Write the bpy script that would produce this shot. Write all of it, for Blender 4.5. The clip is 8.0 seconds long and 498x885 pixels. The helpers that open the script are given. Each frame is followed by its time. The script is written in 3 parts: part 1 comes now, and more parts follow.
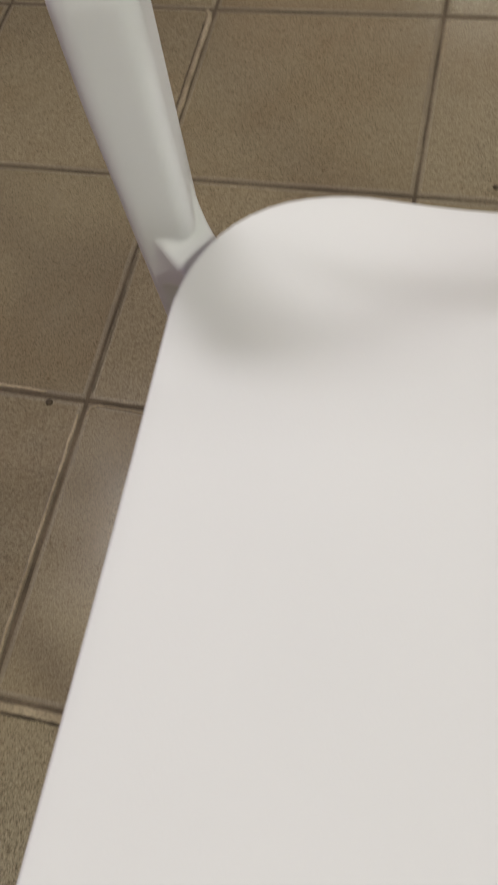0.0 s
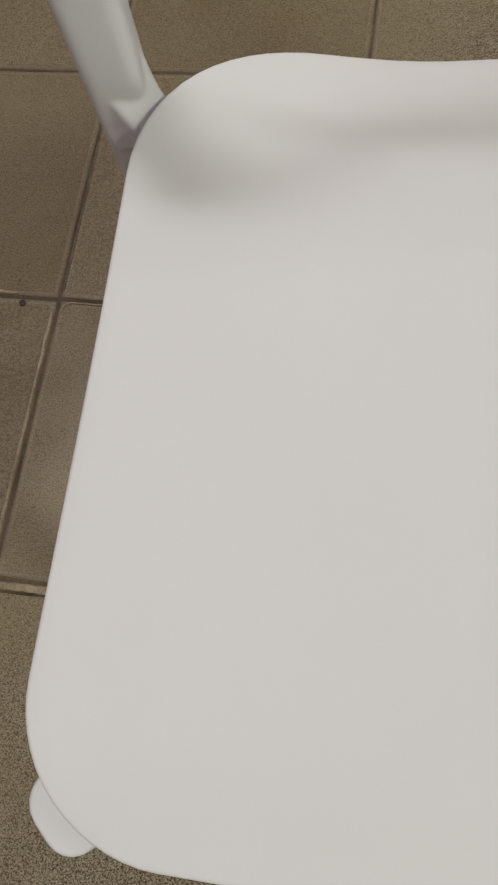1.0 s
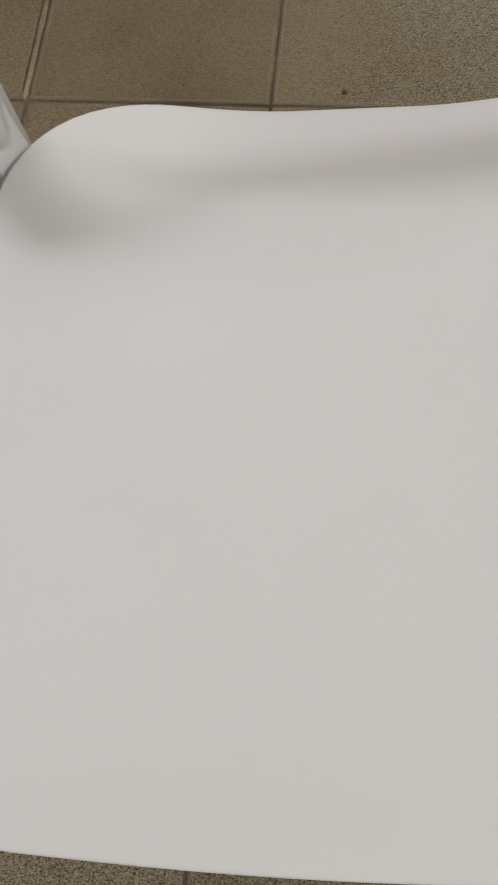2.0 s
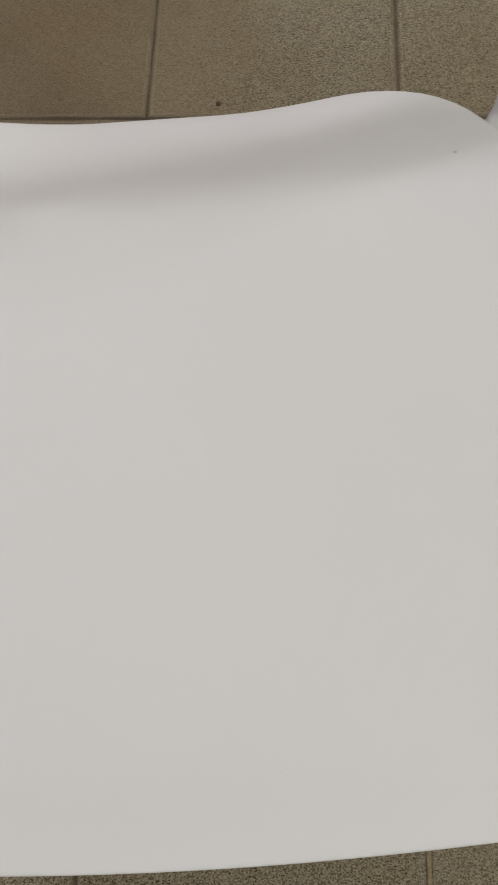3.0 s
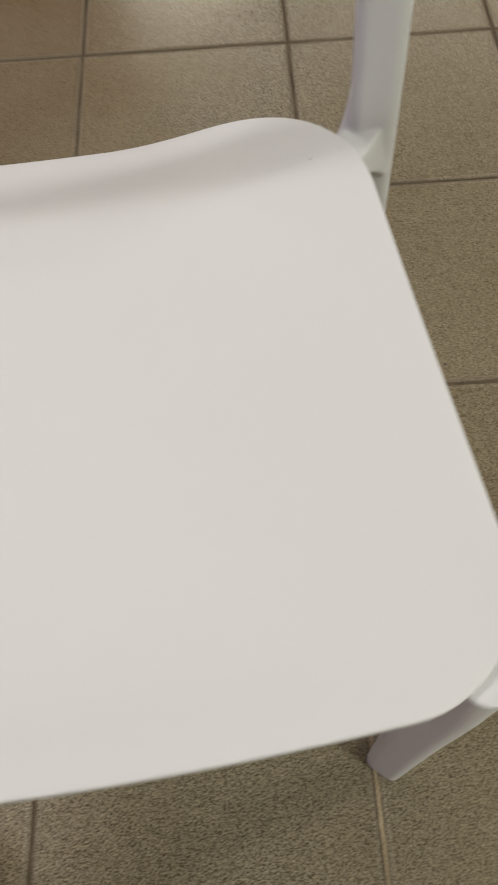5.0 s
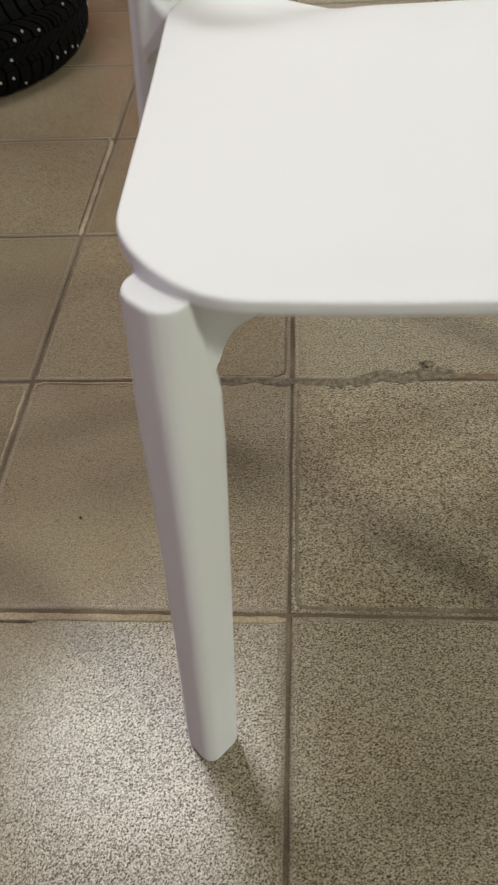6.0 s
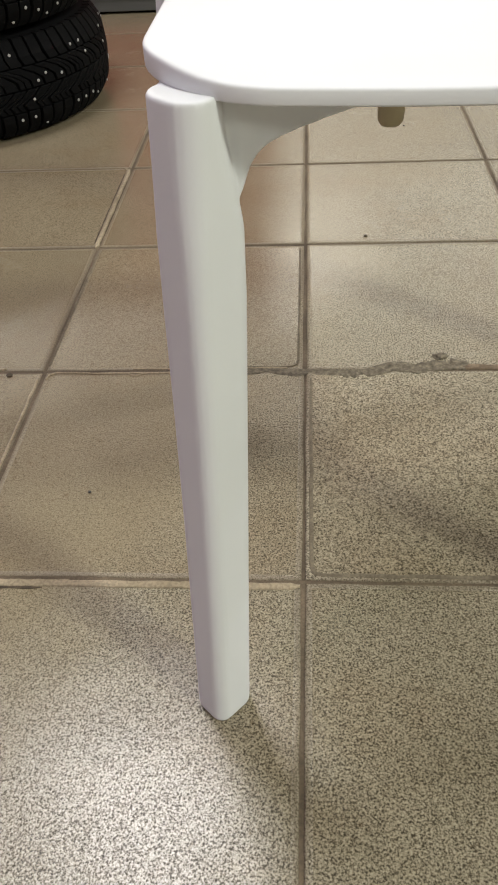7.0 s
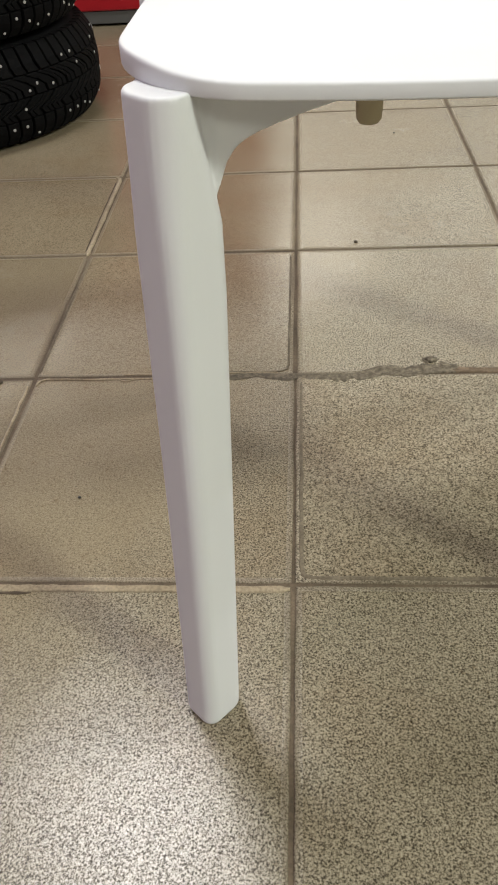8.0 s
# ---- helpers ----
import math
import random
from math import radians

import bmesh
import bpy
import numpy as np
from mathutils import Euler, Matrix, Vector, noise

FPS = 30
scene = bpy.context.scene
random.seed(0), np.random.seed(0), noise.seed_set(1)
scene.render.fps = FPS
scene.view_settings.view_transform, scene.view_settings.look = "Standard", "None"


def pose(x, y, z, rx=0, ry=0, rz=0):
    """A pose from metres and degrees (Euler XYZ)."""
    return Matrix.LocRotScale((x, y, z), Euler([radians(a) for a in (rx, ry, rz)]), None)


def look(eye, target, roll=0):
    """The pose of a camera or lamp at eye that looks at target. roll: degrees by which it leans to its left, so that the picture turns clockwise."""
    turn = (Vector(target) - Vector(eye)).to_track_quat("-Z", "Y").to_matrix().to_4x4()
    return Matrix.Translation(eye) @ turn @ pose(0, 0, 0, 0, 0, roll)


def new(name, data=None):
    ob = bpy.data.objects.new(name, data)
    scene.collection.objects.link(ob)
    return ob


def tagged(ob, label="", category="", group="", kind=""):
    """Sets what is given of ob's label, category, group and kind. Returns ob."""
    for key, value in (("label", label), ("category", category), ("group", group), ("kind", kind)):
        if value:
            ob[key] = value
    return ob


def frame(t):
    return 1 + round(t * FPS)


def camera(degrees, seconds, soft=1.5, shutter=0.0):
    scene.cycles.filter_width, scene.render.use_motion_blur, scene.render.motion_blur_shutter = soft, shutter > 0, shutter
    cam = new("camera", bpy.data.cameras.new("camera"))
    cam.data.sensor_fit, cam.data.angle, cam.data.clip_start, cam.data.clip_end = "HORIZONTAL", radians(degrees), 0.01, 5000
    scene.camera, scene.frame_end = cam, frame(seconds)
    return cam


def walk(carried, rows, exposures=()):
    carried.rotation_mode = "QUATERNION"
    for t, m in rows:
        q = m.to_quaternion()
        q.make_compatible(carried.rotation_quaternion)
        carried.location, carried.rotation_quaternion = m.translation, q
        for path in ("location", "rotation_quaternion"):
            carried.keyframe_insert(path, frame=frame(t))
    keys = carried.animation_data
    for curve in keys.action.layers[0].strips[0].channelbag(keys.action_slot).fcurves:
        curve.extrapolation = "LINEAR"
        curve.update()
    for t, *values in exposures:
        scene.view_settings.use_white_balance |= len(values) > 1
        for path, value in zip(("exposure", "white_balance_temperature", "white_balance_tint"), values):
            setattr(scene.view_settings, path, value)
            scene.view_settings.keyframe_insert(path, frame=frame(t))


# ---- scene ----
cam = camera(35.68, 8.0, 1.9, 0.35)
PATH = [
    (0, (0.0305, -0.0136, 0.6982), (-0.1679, 0.3702, -0.2037), -16.81),
    (0.2, (0.0409, -0.0322, 0.6976), (-0.1537, 0.3158, -0.2195), -19.76),
    (0.5, (0.0419, -0.0509, 0.7021), (-0.1399, 0.2630, -0.2298), -21.70),
    (1, (0.0496, -0.0612, 0.7202), (-0.1117, 0.2317, -0.2223), -21.85),
    (1.5, (0.0775, -0.0612, 0.7437), (-0.0631, 0.2375, -0.2002), -19.39),
    (1.7, (0.0838, -0.0618, 0.7471), (-0.0418, 0.2425, -0.1972), -16.96),
    (2.8, (0.1649, -0.0645, 0.7519), (0.1018, 0.2617, -0.1913), -8.60),
    (3, (0.1763, -0.0642, 0.7513), (0.1281, 0.2642, -0.1920), -6.92),
    (3.5, (0.2086, -0.0658, 0.7547), (0.1870, 0.2677, -0.1878), -4.77),
    (4, (0.2467, -0.0676, 0.7567), (0.2495, 0.2737, -0.1833), -2.61),
    (4.2, (0.2619, -0.0708, 0.7545), (0.2741, 0.2819, -0.1812), -1.80),
    (5.3, (0.1410, -0.2240, 0.7502), (0.1164, 0.2976, -0.1026), -6.07),
    (5.4, (0.1083, -0.2593, 0.7318), (0.0745, 0.2849, -0.1065), -6.47),
    (5.5, (0.0780, -0.2848, 0.7084), (0.0393, 0.2774, -0.1177), -5.94),
    (5.7, (0.0371, -0.3134, 0.6560), (-0.0160, 0.2972, -0.1341), -5.26),
    (6, (0.0095, -0.3511, 0.6068), (-0.0565, 0.3242, -0.1278), -4.06),
    (6.2, (0.0015, -0.3830, 0.5685), (-0.0731, 0.3260, -0.1327), -3.71),
    (6.5, (-0.0000, -0.4011, 0.5262), (-0.0747, 0.3319, -0.1499), -3.45),
    (7, (0.0024, -0.4174, 0.5245), (-0.0721, 0.3313, -0.1342), -3.64),
    (7.5, (0.0074, -0.4226, 0.5230), (-0.0649, 0.3295, -0.1321), -3.87),
    (8, (0.0099, -0.4208, 0.5193), (-0.0614, 0.3367, -0.1297), -3.93),
]
walk(cam, [(t, look(eye, target, roll)) for t, eye, target, roll in PATH], exposures=[(0.0, -0.99, 6560, 11.7), (0.5, -1.22, 6570, 12.2), (1.0, -1.24, 6560, 12.2), (1.5, -1.31, 6540, 12.2), (3.0, -1.31, 6480, 12.2), (3.5, -1.3, 6480, 12.2), (4.2, -1.09, 6560, 13.2), (5.3, -1.11, 6660, 11.5), (5.5, -1.07, 6660, 11.5), (6.0, -0.76, 6400, 10), (6.5, -0.39, 6300, 10.5), (8.0, -0.36, 6300, 10.5)])

# ---- light and world ----
world = bpy.data.worlds.new("world")
scene.world = world
world.use_nodes = True
world.node_tree.nodes["Background"].inputs[0].default_value = (0.5, 0.5, 0.5, 1)
world.node_tree.nodes["Background"].inputs[1].default_value = 0.05

CEIL = 3.0


def area_lamp(x, y, z, sx, sy, watts, colour):
    data = bpy.data.lights.new("lamp", "AREA")
    data.shape, data.size, data.size_y, data.energy, data.color = "RECTANGLE", sx, sy, watts, colour
    ob = new("lamp_light", data)
    ob.location = (x, y, z)
    return ob


# unseen oblong panels: x, y, size along x and along y, watts, colour
# those not called added or made up follow from shadows and glare
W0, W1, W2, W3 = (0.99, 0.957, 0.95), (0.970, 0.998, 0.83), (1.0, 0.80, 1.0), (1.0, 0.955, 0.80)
# pink panel at (-2.50, -2.20) is added to tint the leg's left face
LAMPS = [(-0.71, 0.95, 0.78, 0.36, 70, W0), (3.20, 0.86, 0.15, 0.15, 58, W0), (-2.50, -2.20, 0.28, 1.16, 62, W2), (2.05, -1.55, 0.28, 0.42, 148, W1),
         # the two at y -3.85 are added fill for the leg fronts
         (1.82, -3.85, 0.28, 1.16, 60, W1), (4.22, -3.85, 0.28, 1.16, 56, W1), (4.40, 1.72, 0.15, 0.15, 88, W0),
         # this row is made up, to give the rear floor a sheen
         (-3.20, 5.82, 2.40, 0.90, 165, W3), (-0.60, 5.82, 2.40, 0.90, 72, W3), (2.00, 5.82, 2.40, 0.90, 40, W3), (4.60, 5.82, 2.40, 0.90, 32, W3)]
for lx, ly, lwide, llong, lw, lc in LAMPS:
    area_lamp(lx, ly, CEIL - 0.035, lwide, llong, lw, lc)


# ---- materials ----
def material(name):
    m = bpy.data.materials.new(name)
    m.use_nodes = True
    nt = m.node_tree
    return m, nt, nt.nodes["Principled BSDF"]


def node(nt, kind, **values):
    n = nt.nodes.new(kind)
    for key, value in values.items():
        n.inputs[key.replace("_", " ")].default_value = value
    return n


def ramp(nt, source, stops):
    r = nt.nodes.new("ShaderNodeValToRGB")
    while len(r.color_ramp.elements) < len(stops):
        r.color_ramp.elements.new(0.5)
    for e, (p, c) in zip(r.color_ramp.elements, stops):
        e.position, e.color = p, (*c, 1) if len(c) == 3 else c
    nt.links.new(source, r.inputs[0])
    return r.outputs[0]


def mixed(nt, kind, factor, a, b):
    m = nt.nodes.new("ShaderNodeMix")
    m.data_type, m.blend_type = "RGBA", kind
    for socket, value in ((m.inputs[0], factor), (m.inputs[6], a), (m.inputs[7], b)):
        if hasattr(value, "is_linked"):
            nt.links.new(value, socket)
        else:
            socket.default_value = value
    return m.outputs[2]


def bumped(nt, bsdf, height, strength, distance):
    b = node(nt, "ShaderNodeBump", Strength=strength, Distance=distance)
    nt.links.new(height, b.inputs["Height"])
    nt.links.new(b.outputs[0], bsdf.inputs["Normal"])
    return b


def plain(name, colour, rough, metal=0.0, grain=120.0, depth=0.0002, vary=0.08):
    """A painted, moulded or metal surface with faint soiling and grain."""
    m, nt, bsdf = material(name)
    tc = nt.nodes.new("ShaderNodeTexCoord")
    big = node(nt, "ShaderNodeTexNoise", Scale=7.0, Detail=5.0)
    fine = node(nt, "ShaderNodeTexNoise", Scale=grain, Detail=3.0)
    nt.links.new(tc.outputs["Object"], big.inputs["Vector"])
    nt.links.new(tc.outputs["Object"], fine.inputs["Vector"])
    lo = tuple(c * (1 - vary) for c in colour)
    col = ramp(nt, big.outputs["Fac"], [(0.3, lo), (0.7, colour)])
    nt.links.new(col, bsdf.inputs["Base Color"])
    bsdf.inputs["Roughness"].default_value = rough
    bsdf.inputs["Metallic"].default_value = metal
    if depth:
        bumped(nt, bsdf, fine.outputs["Fac"], 0.4, depth)
    return m


def tile_material(name, rim):
    """Speckled stoneware, polished to plain beige where feet go, soiled, each tile a little different."""
    m, nt, bsdf = material(name)
    tc, info, geo = nt.nodes.new("ShaderNodeTexCoord"), nt.nodes.new("ShaderNodeObjectInfo"), nt.nodes.new("ShaderNodeNewGeometry")
    shift = nt.nodes.new("ShaderNodeVectorMath")
    shift.operation = "MULTIPLY_ADD"
    nt.links.new(info.outputs["Random"], shift.inputs[0])
    shift.inputs[1].default_value = (37.0, 91.0, 13.0)
    nt.links.new(tc.outputs["Object"], shift.inputs[2])

    def noise_tex(scale, detail, roughness=0.5, vector=None):
        n = node(nt, "ShaderNodeTexNoise", Scale=scale, Detail=detail, Roughness=roughness)
        nt.links.new(vector or shift.outputs[0], n.inputs["Vector"])
        return n.outputs["Fac"]

    def math_node(kind, a, b):
        n = nt.nodes.new("ShaderNodeMath")
        n.operation = kind
        for socket, value in zip(n.inputs, (a, b)):
            if hasattr(value, "is_linked"):
                nt.links.new(value, socket)
            else:
                socket.default_value = value
        return n.outputs[0]

    # grains: broken cells over a wide band of noise
    cells = node(nt, "ShaderNodeTexVoronoi", Scale=780.0)
    nt.links.new(shift.outputs[0], cells.inputs["Vector"])
    split = nt.nodes.new("ShaderNodeSeparateColor")
    nt.links.new(cells.outputs["Color"], split.inputs[0])
    band, soil = noise_tex(620.0, 2.5, 0.70), noise_tex(11.0, 6.0, 0.62)
    grain = math_node("MULTIPLY_ADD", split.outputs[0], 0.16)
    nt.links.new(band, grain.node.inputs[2])
    base = ramp(nt, grain, [(0.41, (0.036, 0.030, 0.021)), (0.51, (0.114, 0.098, 0.070)), (0.59, (0.212, 0.185, 0.136)), (0.75, (0.345, 0.308, 0.234))])
    smooth = ramp(nt, grain, [(0.42, (0.118, 0.096, 0.062)), (0.50, (0.176, 0.145, 0.098)), (0.60, (0.226, 0.188, 0.130)), (0.74, (0.275, 0.232, 0.165))])

    # wear: a way trodden past the front of the cabinet
    flat = nt.nodes.new("ShaderNodeVectorMath")
    flat.operation = "DOT_PRODUCT"
    nt.links.new(geo.outputs["Position"], flat.inputs[0])
    flat.inputs[1].default_value = (-1.2, 0.5, 0.0)
    patches = noise_tex(5.0, 4.0, 0.6, geo.outputs["Position"])
    trod = math_node("MULTIPLY_ADD", patches, 0.5)
    nt.links.new(flat.outputs["Value"], trod.node.inputs[2])
    where = ramp(nt, trod, [(0.34, (0.05, 0.05, 0.05)), (0.54, (0.92, 0.92, 0.92))])
    # and a browner, less speckled stretch beside the chair
    place = nt.nodes.new("ShaderNodeSeparateXYZ")
    nt.links.new(geo.outputs["Position"], place.inputs[0])
    beside = math_node("MULTIPLY_ADD", patches, 0.22)
    nt.links.new(place.outputs[0], beside.node.inputs[2])
    where = mixed(nt, "LIGHTEN", 1.0, where, ramp(nt, beside, [(0.36, (0, 0, 0)), (0.56, (0.6, 0.6, 0.6))]))
    col = mixed(nt, "MIX", where, base, smooth)

    # soiling and pits
    pits = noise_tex(190.0, 2.0, 0.6)
    col = mixed(nt, "MULTIPLY", 1.0, col, ramp(nt, pits, [(0.25, (0.62, 0.57, 0.50)), (0.34, (1, 1, 1))]))
    tint = ramp(nt, info.outputs["Random"], [(0.0, (0.88, 0.87, 0.84)), (0.5, (1, 0.99, 0.97)), (1.0, (0.95, 0.96, 0.95))])
    col = mixed(nt, "MULTIPLY", 1.0, col, tint)
    col = mixed(nt, "MULTIPLY", 1.0, col, ramp(nt, noise_tex(6.0, 4.0, 0.6), [(0.32, (0.91, 0.86, 0.79)), (0.50, (0.97, 0.96, 0.92)), (0.68, (1.0, 1.0, 0.97))]))
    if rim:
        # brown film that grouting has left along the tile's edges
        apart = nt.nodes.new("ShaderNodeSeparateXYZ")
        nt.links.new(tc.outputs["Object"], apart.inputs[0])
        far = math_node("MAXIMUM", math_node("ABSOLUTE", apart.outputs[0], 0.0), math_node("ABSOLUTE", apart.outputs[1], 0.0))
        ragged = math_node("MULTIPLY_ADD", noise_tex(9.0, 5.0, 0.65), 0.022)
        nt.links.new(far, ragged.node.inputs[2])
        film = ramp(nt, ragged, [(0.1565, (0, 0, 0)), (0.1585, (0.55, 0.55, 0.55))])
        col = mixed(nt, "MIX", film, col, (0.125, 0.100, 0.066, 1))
    nt.links.new(col, bsdf.inputs["Base Color"])
    dull = ramp(nt, soil, [(0.3, (0.14,) * 3), (0.7, (0.24,) * 3)])
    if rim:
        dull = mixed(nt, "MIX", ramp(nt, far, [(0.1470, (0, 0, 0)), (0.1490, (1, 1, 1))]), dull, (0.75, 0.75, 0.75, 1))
    rough = nt.nodes.new("ShaderNodeMath")
    rough.operation = "ADD"
    nt.links.new(dull, rough.inputs[0])
    nt.links.new(ramp(nt, grain, [(0.46, (0.05, 0.05, 0.05)), (0.62, (0, 0, 0))]), rough.inputs[1])
    nt.links.new(rough.outputs[0], bsdf.inputs["Roughness"])
    gloss = mixed(nt, "MIX", where, ramp(nt, grain, [(0.46, (0.18,) * 3), (0.66, (0.72,) * 3)]), (0.45, 0.45, 0.45, 1))
    nt.links.new(gloss, bsdf.inputs["Specular IOR Level"])
    b = bumped(nt, bsdf, grain, 0.6, 0.00035)
    nt.links.new(ramp(nt, where, [(0.1, (0.6,) * 3), (0.9, (0.22,) * 3)]), b.inputs["Strength"])
    b2 = node(nt, "ShaderNodeBump", Strength=0.14, Distance=0.002)
    nt.links.new(soil, b2.inputs["Height"])
    nt.links.new(b2.outputs[0], b.inputs["Normal"])
    return m


def grout_material(name, dark, light, blotch=14.0):
    m, nt, bsdf = material(name)
    tc = nt.nodes.new("ShaderNodeTexCoord")
    a = node(nt, "ShaderNodeTexNoise", Scale=blotch, Detail=5.0)
    g = node(nt, "ShaderNodeTexNoise", Scale=380.0, Detail=3.0)
    nt.links.new(tc.outputs["Object"], a.inputs["Vector"])
    nt.links.new(tc.outputs["Object"], g.inputs["Vector"])
    col = ramp(nt, a.outputs["Fac"], [(0.35, dark), (0.65, light)])
    col = mixed(nt, "MULTIPLY", 1.0, col, ramp(nt, g.outputs["Fac"], [(0.35, (0.7, 0.7, 0.7)), (0.6, (1, 1, 1))]))
    nt.links.new(col, bsdf.inputs["Base Color"])
    bsdf.inputs["Roughness"].default_value = 0.9
    bumped(nt, bsdf, g.outputs["Fac"], 0.6, 0.001)
    return m


WHITE = plain("white_plastic", (0.630, 0.640, 0.664), 0.5, grain=900.0, depth=0.00008, vary=0.02)
WHITE.node_tree.nodes["Principled BSDF"].inputs["Specular IOR Level"].default_value = 0.2
BEIGE = plain("beige_rubber", (0.42, 0.36, 0.23), 0.6)
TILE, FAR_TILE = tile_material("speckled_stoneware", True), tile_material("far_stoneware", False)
GROUT = grout_material("grout", (0.068, 0.050, 0.031), (0.140, 0.106, 0.068))
BEAD = grout_material("light_grout", (0.26, 0.208, 0.132), (0.42, 0.350, 0.238))
FILLER = grout_material("grey_filler", (0.072, 0.059, 0.039), (0.175, 0.148, 0.102), 170.0)
RUST = grout_material("brown_filler", (0.10, 0.070, 0.042), (0.20, 0.150, 0.096), 60.0)
DIRT = grout_material("brown_dirt", (0.045, 0.033, 0.020), (0.095, 0.071, 0.044), 60.0)
TAN = grout_material("tan_grout", (0.225, 0.180, 0.114), (0.36, 0.300, 0.204))
FILM = grout_material("grout_film", (0.105, 0.085, 0.055), (0.18, 0.150, 0.102), 40.0)
RUBBER = plain("tyre_rubber", (0.0030, 0.0030, 0.0034), 0.80, grain=300.0, depth=0.0004, vary=0.35)
RUBBER.node_tree.nodes["Principled BSDF"].inputs["Specular IOR Level"].default_value = 0.1
STEEL = plain("stud_steel", (0.42, 0.42, 0.41), 0.5, metal=0.3, depth=0.0)
RED = plain("red_enamel", (0.30, 0.008, 0.014), 0.3, vary=0.06)
GREY = plain("grey_enamel", (0.085, 0.085, 0.082), 0.4, vary=0.1)
DARK = plain("black_rubber", (0.02, 0.02, 0.02), 0.6)
DUST = plain("grey_dust", (0.46, 0.45, 0.45), 0.8, depth=0.0)
# unseen west wall is mauve to tint light bounced onto the leg's left face
DIM = plain("mauve_bounce_wall", (0.46, 0.37, 0.46), 0.7, grain=60.0, depth=0.001)
WALL = plain("wall_paint", (0.80, 0.785, 0.75), 0.8, grain=60.0, depth=0.001)
CEILING = plain("ceiling_paint", (0.66, 0.66, 0.64), 0.85, grain=60.0, depth=0.001)


def glow_material(name, colour, strength):
    m, nt, bsdf = material(name)
    bsdf.inputs["Emission Color"].default_value = (*colour, 1)
    bsdf.inputs["Emission Strength"].default_value = strength
    return m


GLOW = glow_material("lamp_diffuser", (1.0, 0.985, 0.955), 1.5)


# ---- mesh helpers ----
def part(name, bm, mat, parent=None, label="", smooth=True):
    me = bpy.data.meshes.new(name)
    bmesh.ops.recalc_face_normals(bm, faces=bm.faces[:])
    bm.to_mesh(me)
    bm.free()
    me.materials.append(mat)
    if smooth:
        me.shade_smooth()
    ob = new(name, me)
    if parent:
        ob.parent = parent
    return tagged(ob, label)


def thing(name, m, label, category, group=""):
    ob = new(name)
    ob.empty_display_size = 0.1
    ob.matrix_basis = m
    return tagged(ob, label, category, group)


def box(bm, x0, x1, y0, y1, z0, z1, bevel=0.0):
    m = Matrix.Translation(((x0 + x1) / 2, (y0 + y1) / 2, (z0 + z1) / 2)) @ Matrix.Diagonal((x1 - x0, y1 - y0, z1 - z0, 1))
    made = bmesh.ops.create_cube(bm, size=1, matrix=m)["verts"]
    if bevel:
        edges = {e for v in made for e in v.link_edges}
        bmesh.ops.bevel(bm, geom=list(edges), offset=bevel, segments=2, affect="EDGES", profile=0.5)
    return bm


def loft(bm, rings, cap=True):
    """Skin closed rings of equal length."""
    loops = [[bm.verts.new(p) for p in ring] for ring in rings]
    n = len(loops[0])
    for a, b in zip(loops, loops[1:]):
        for i in range(n):
            bm.faces.new((a[i], a[(i + 1) % n], b[(i + 1) % n], b[i]))
    if cap:
        bm.faces.new(loops[0])
        bm.faces.new(loops[-1])
    return bm


def rounded(length, width, radius, steps=5):
    """A rounded rectangle about the origin, as (a, b) pairs."""
    out = []
    for sx, sy, start in ((1, 1, 0), (-1, 1, 90), (-1, -1, 180), (1, -1, 270)):
        cx, cy = sx * (length / 2 - radius), sy * (width / 2 - radius)
        for k in range(steps + 1):
            a = radians(start + 90 * k / steps)
            out.append((cx + radius * math.cos(a), cy + radius * math.sin(a)))
    return out


def step(x, a, b):
    t = min(1.0, max(0.0, (x - a) / (b - a)))
    return t * t * (3 - 2 * t)


# ---- the room ----
X0, X1, Y0, Y1 = -4.88, 6.71, -6.1, 6.405
bm = bmesh.new()
box(bm, X0, X1, Y0, Y1, -0.10, -0.0016)
floor = tagged(part("floor", bm, GROUT, smooth=False), "worn floor of square speckled stoneware tiles with dark grout", "floor", kind="structure")
for name, (a, b, c, d) in {"wall_north": (X0 - 0.15, X1 + 0.15, Y1, Y1 + 0.15), "wall_south": (X0 - 0.15, X1 + 0.15, Y0 - 0.15, Y0),
                           "wall_west": (X0 - 0.15, X0, Y0, Y1), "wall_east": (X1, X1 + 0.15, Y0, Y1)}.items():
    bm = bmesh.new()
    box(bm, a, b, c, d, -0.10, CEIL)
    tagged(part(name, bm, DIM if name == "wall_west" else WALL, smooth=False), "unseen mauve grey wall, coloured to tint the bounced light" if name == "wall_west" else "plain off-white painted wall", "wall", kind="structure")
bm = bmesh.new()
box(bm, X0 - 0.15, X1 + 0.15, Y0 - 0.15, Y1 + 0.15, CEIL, CEIL + 0.12)
tagged(part("ceiling", bm, CEILING, smooth=False), "plain white painted ceiling", "ceiling", kind="structure")


def unseen_ceiling_lamp(x, y, width, length):
    e, h = length / 2, width / 2
    lamp = thing("unseen_ceiling_lamp", pose(x, y, CEIL), "unseen white ceiling panel lamp, lit, inferred or added as fill", "lamp", "ceiling lamps")
    for p, q, r, t in ((-h - 0.02, h + 0.02, -e - 0.02, -e), (-h - 0.02, h + 0.02, e, e + 0.02), (-h - 0.02, -h, -e, e), (h, h + 0.02, -e, e)):
        b = bmesh.new()
        box(b, p, q, r, t, -0.03, 0, 0.002)
        part("frame", b, CEILING, lamp, smooth=False)
    b = bmesh.new()
    box(b, -h, h, -e, e, -0.022, -0.006)
    part("diffuser", b, GLOW, lamp, "glowing white diffuser", smooth=False)


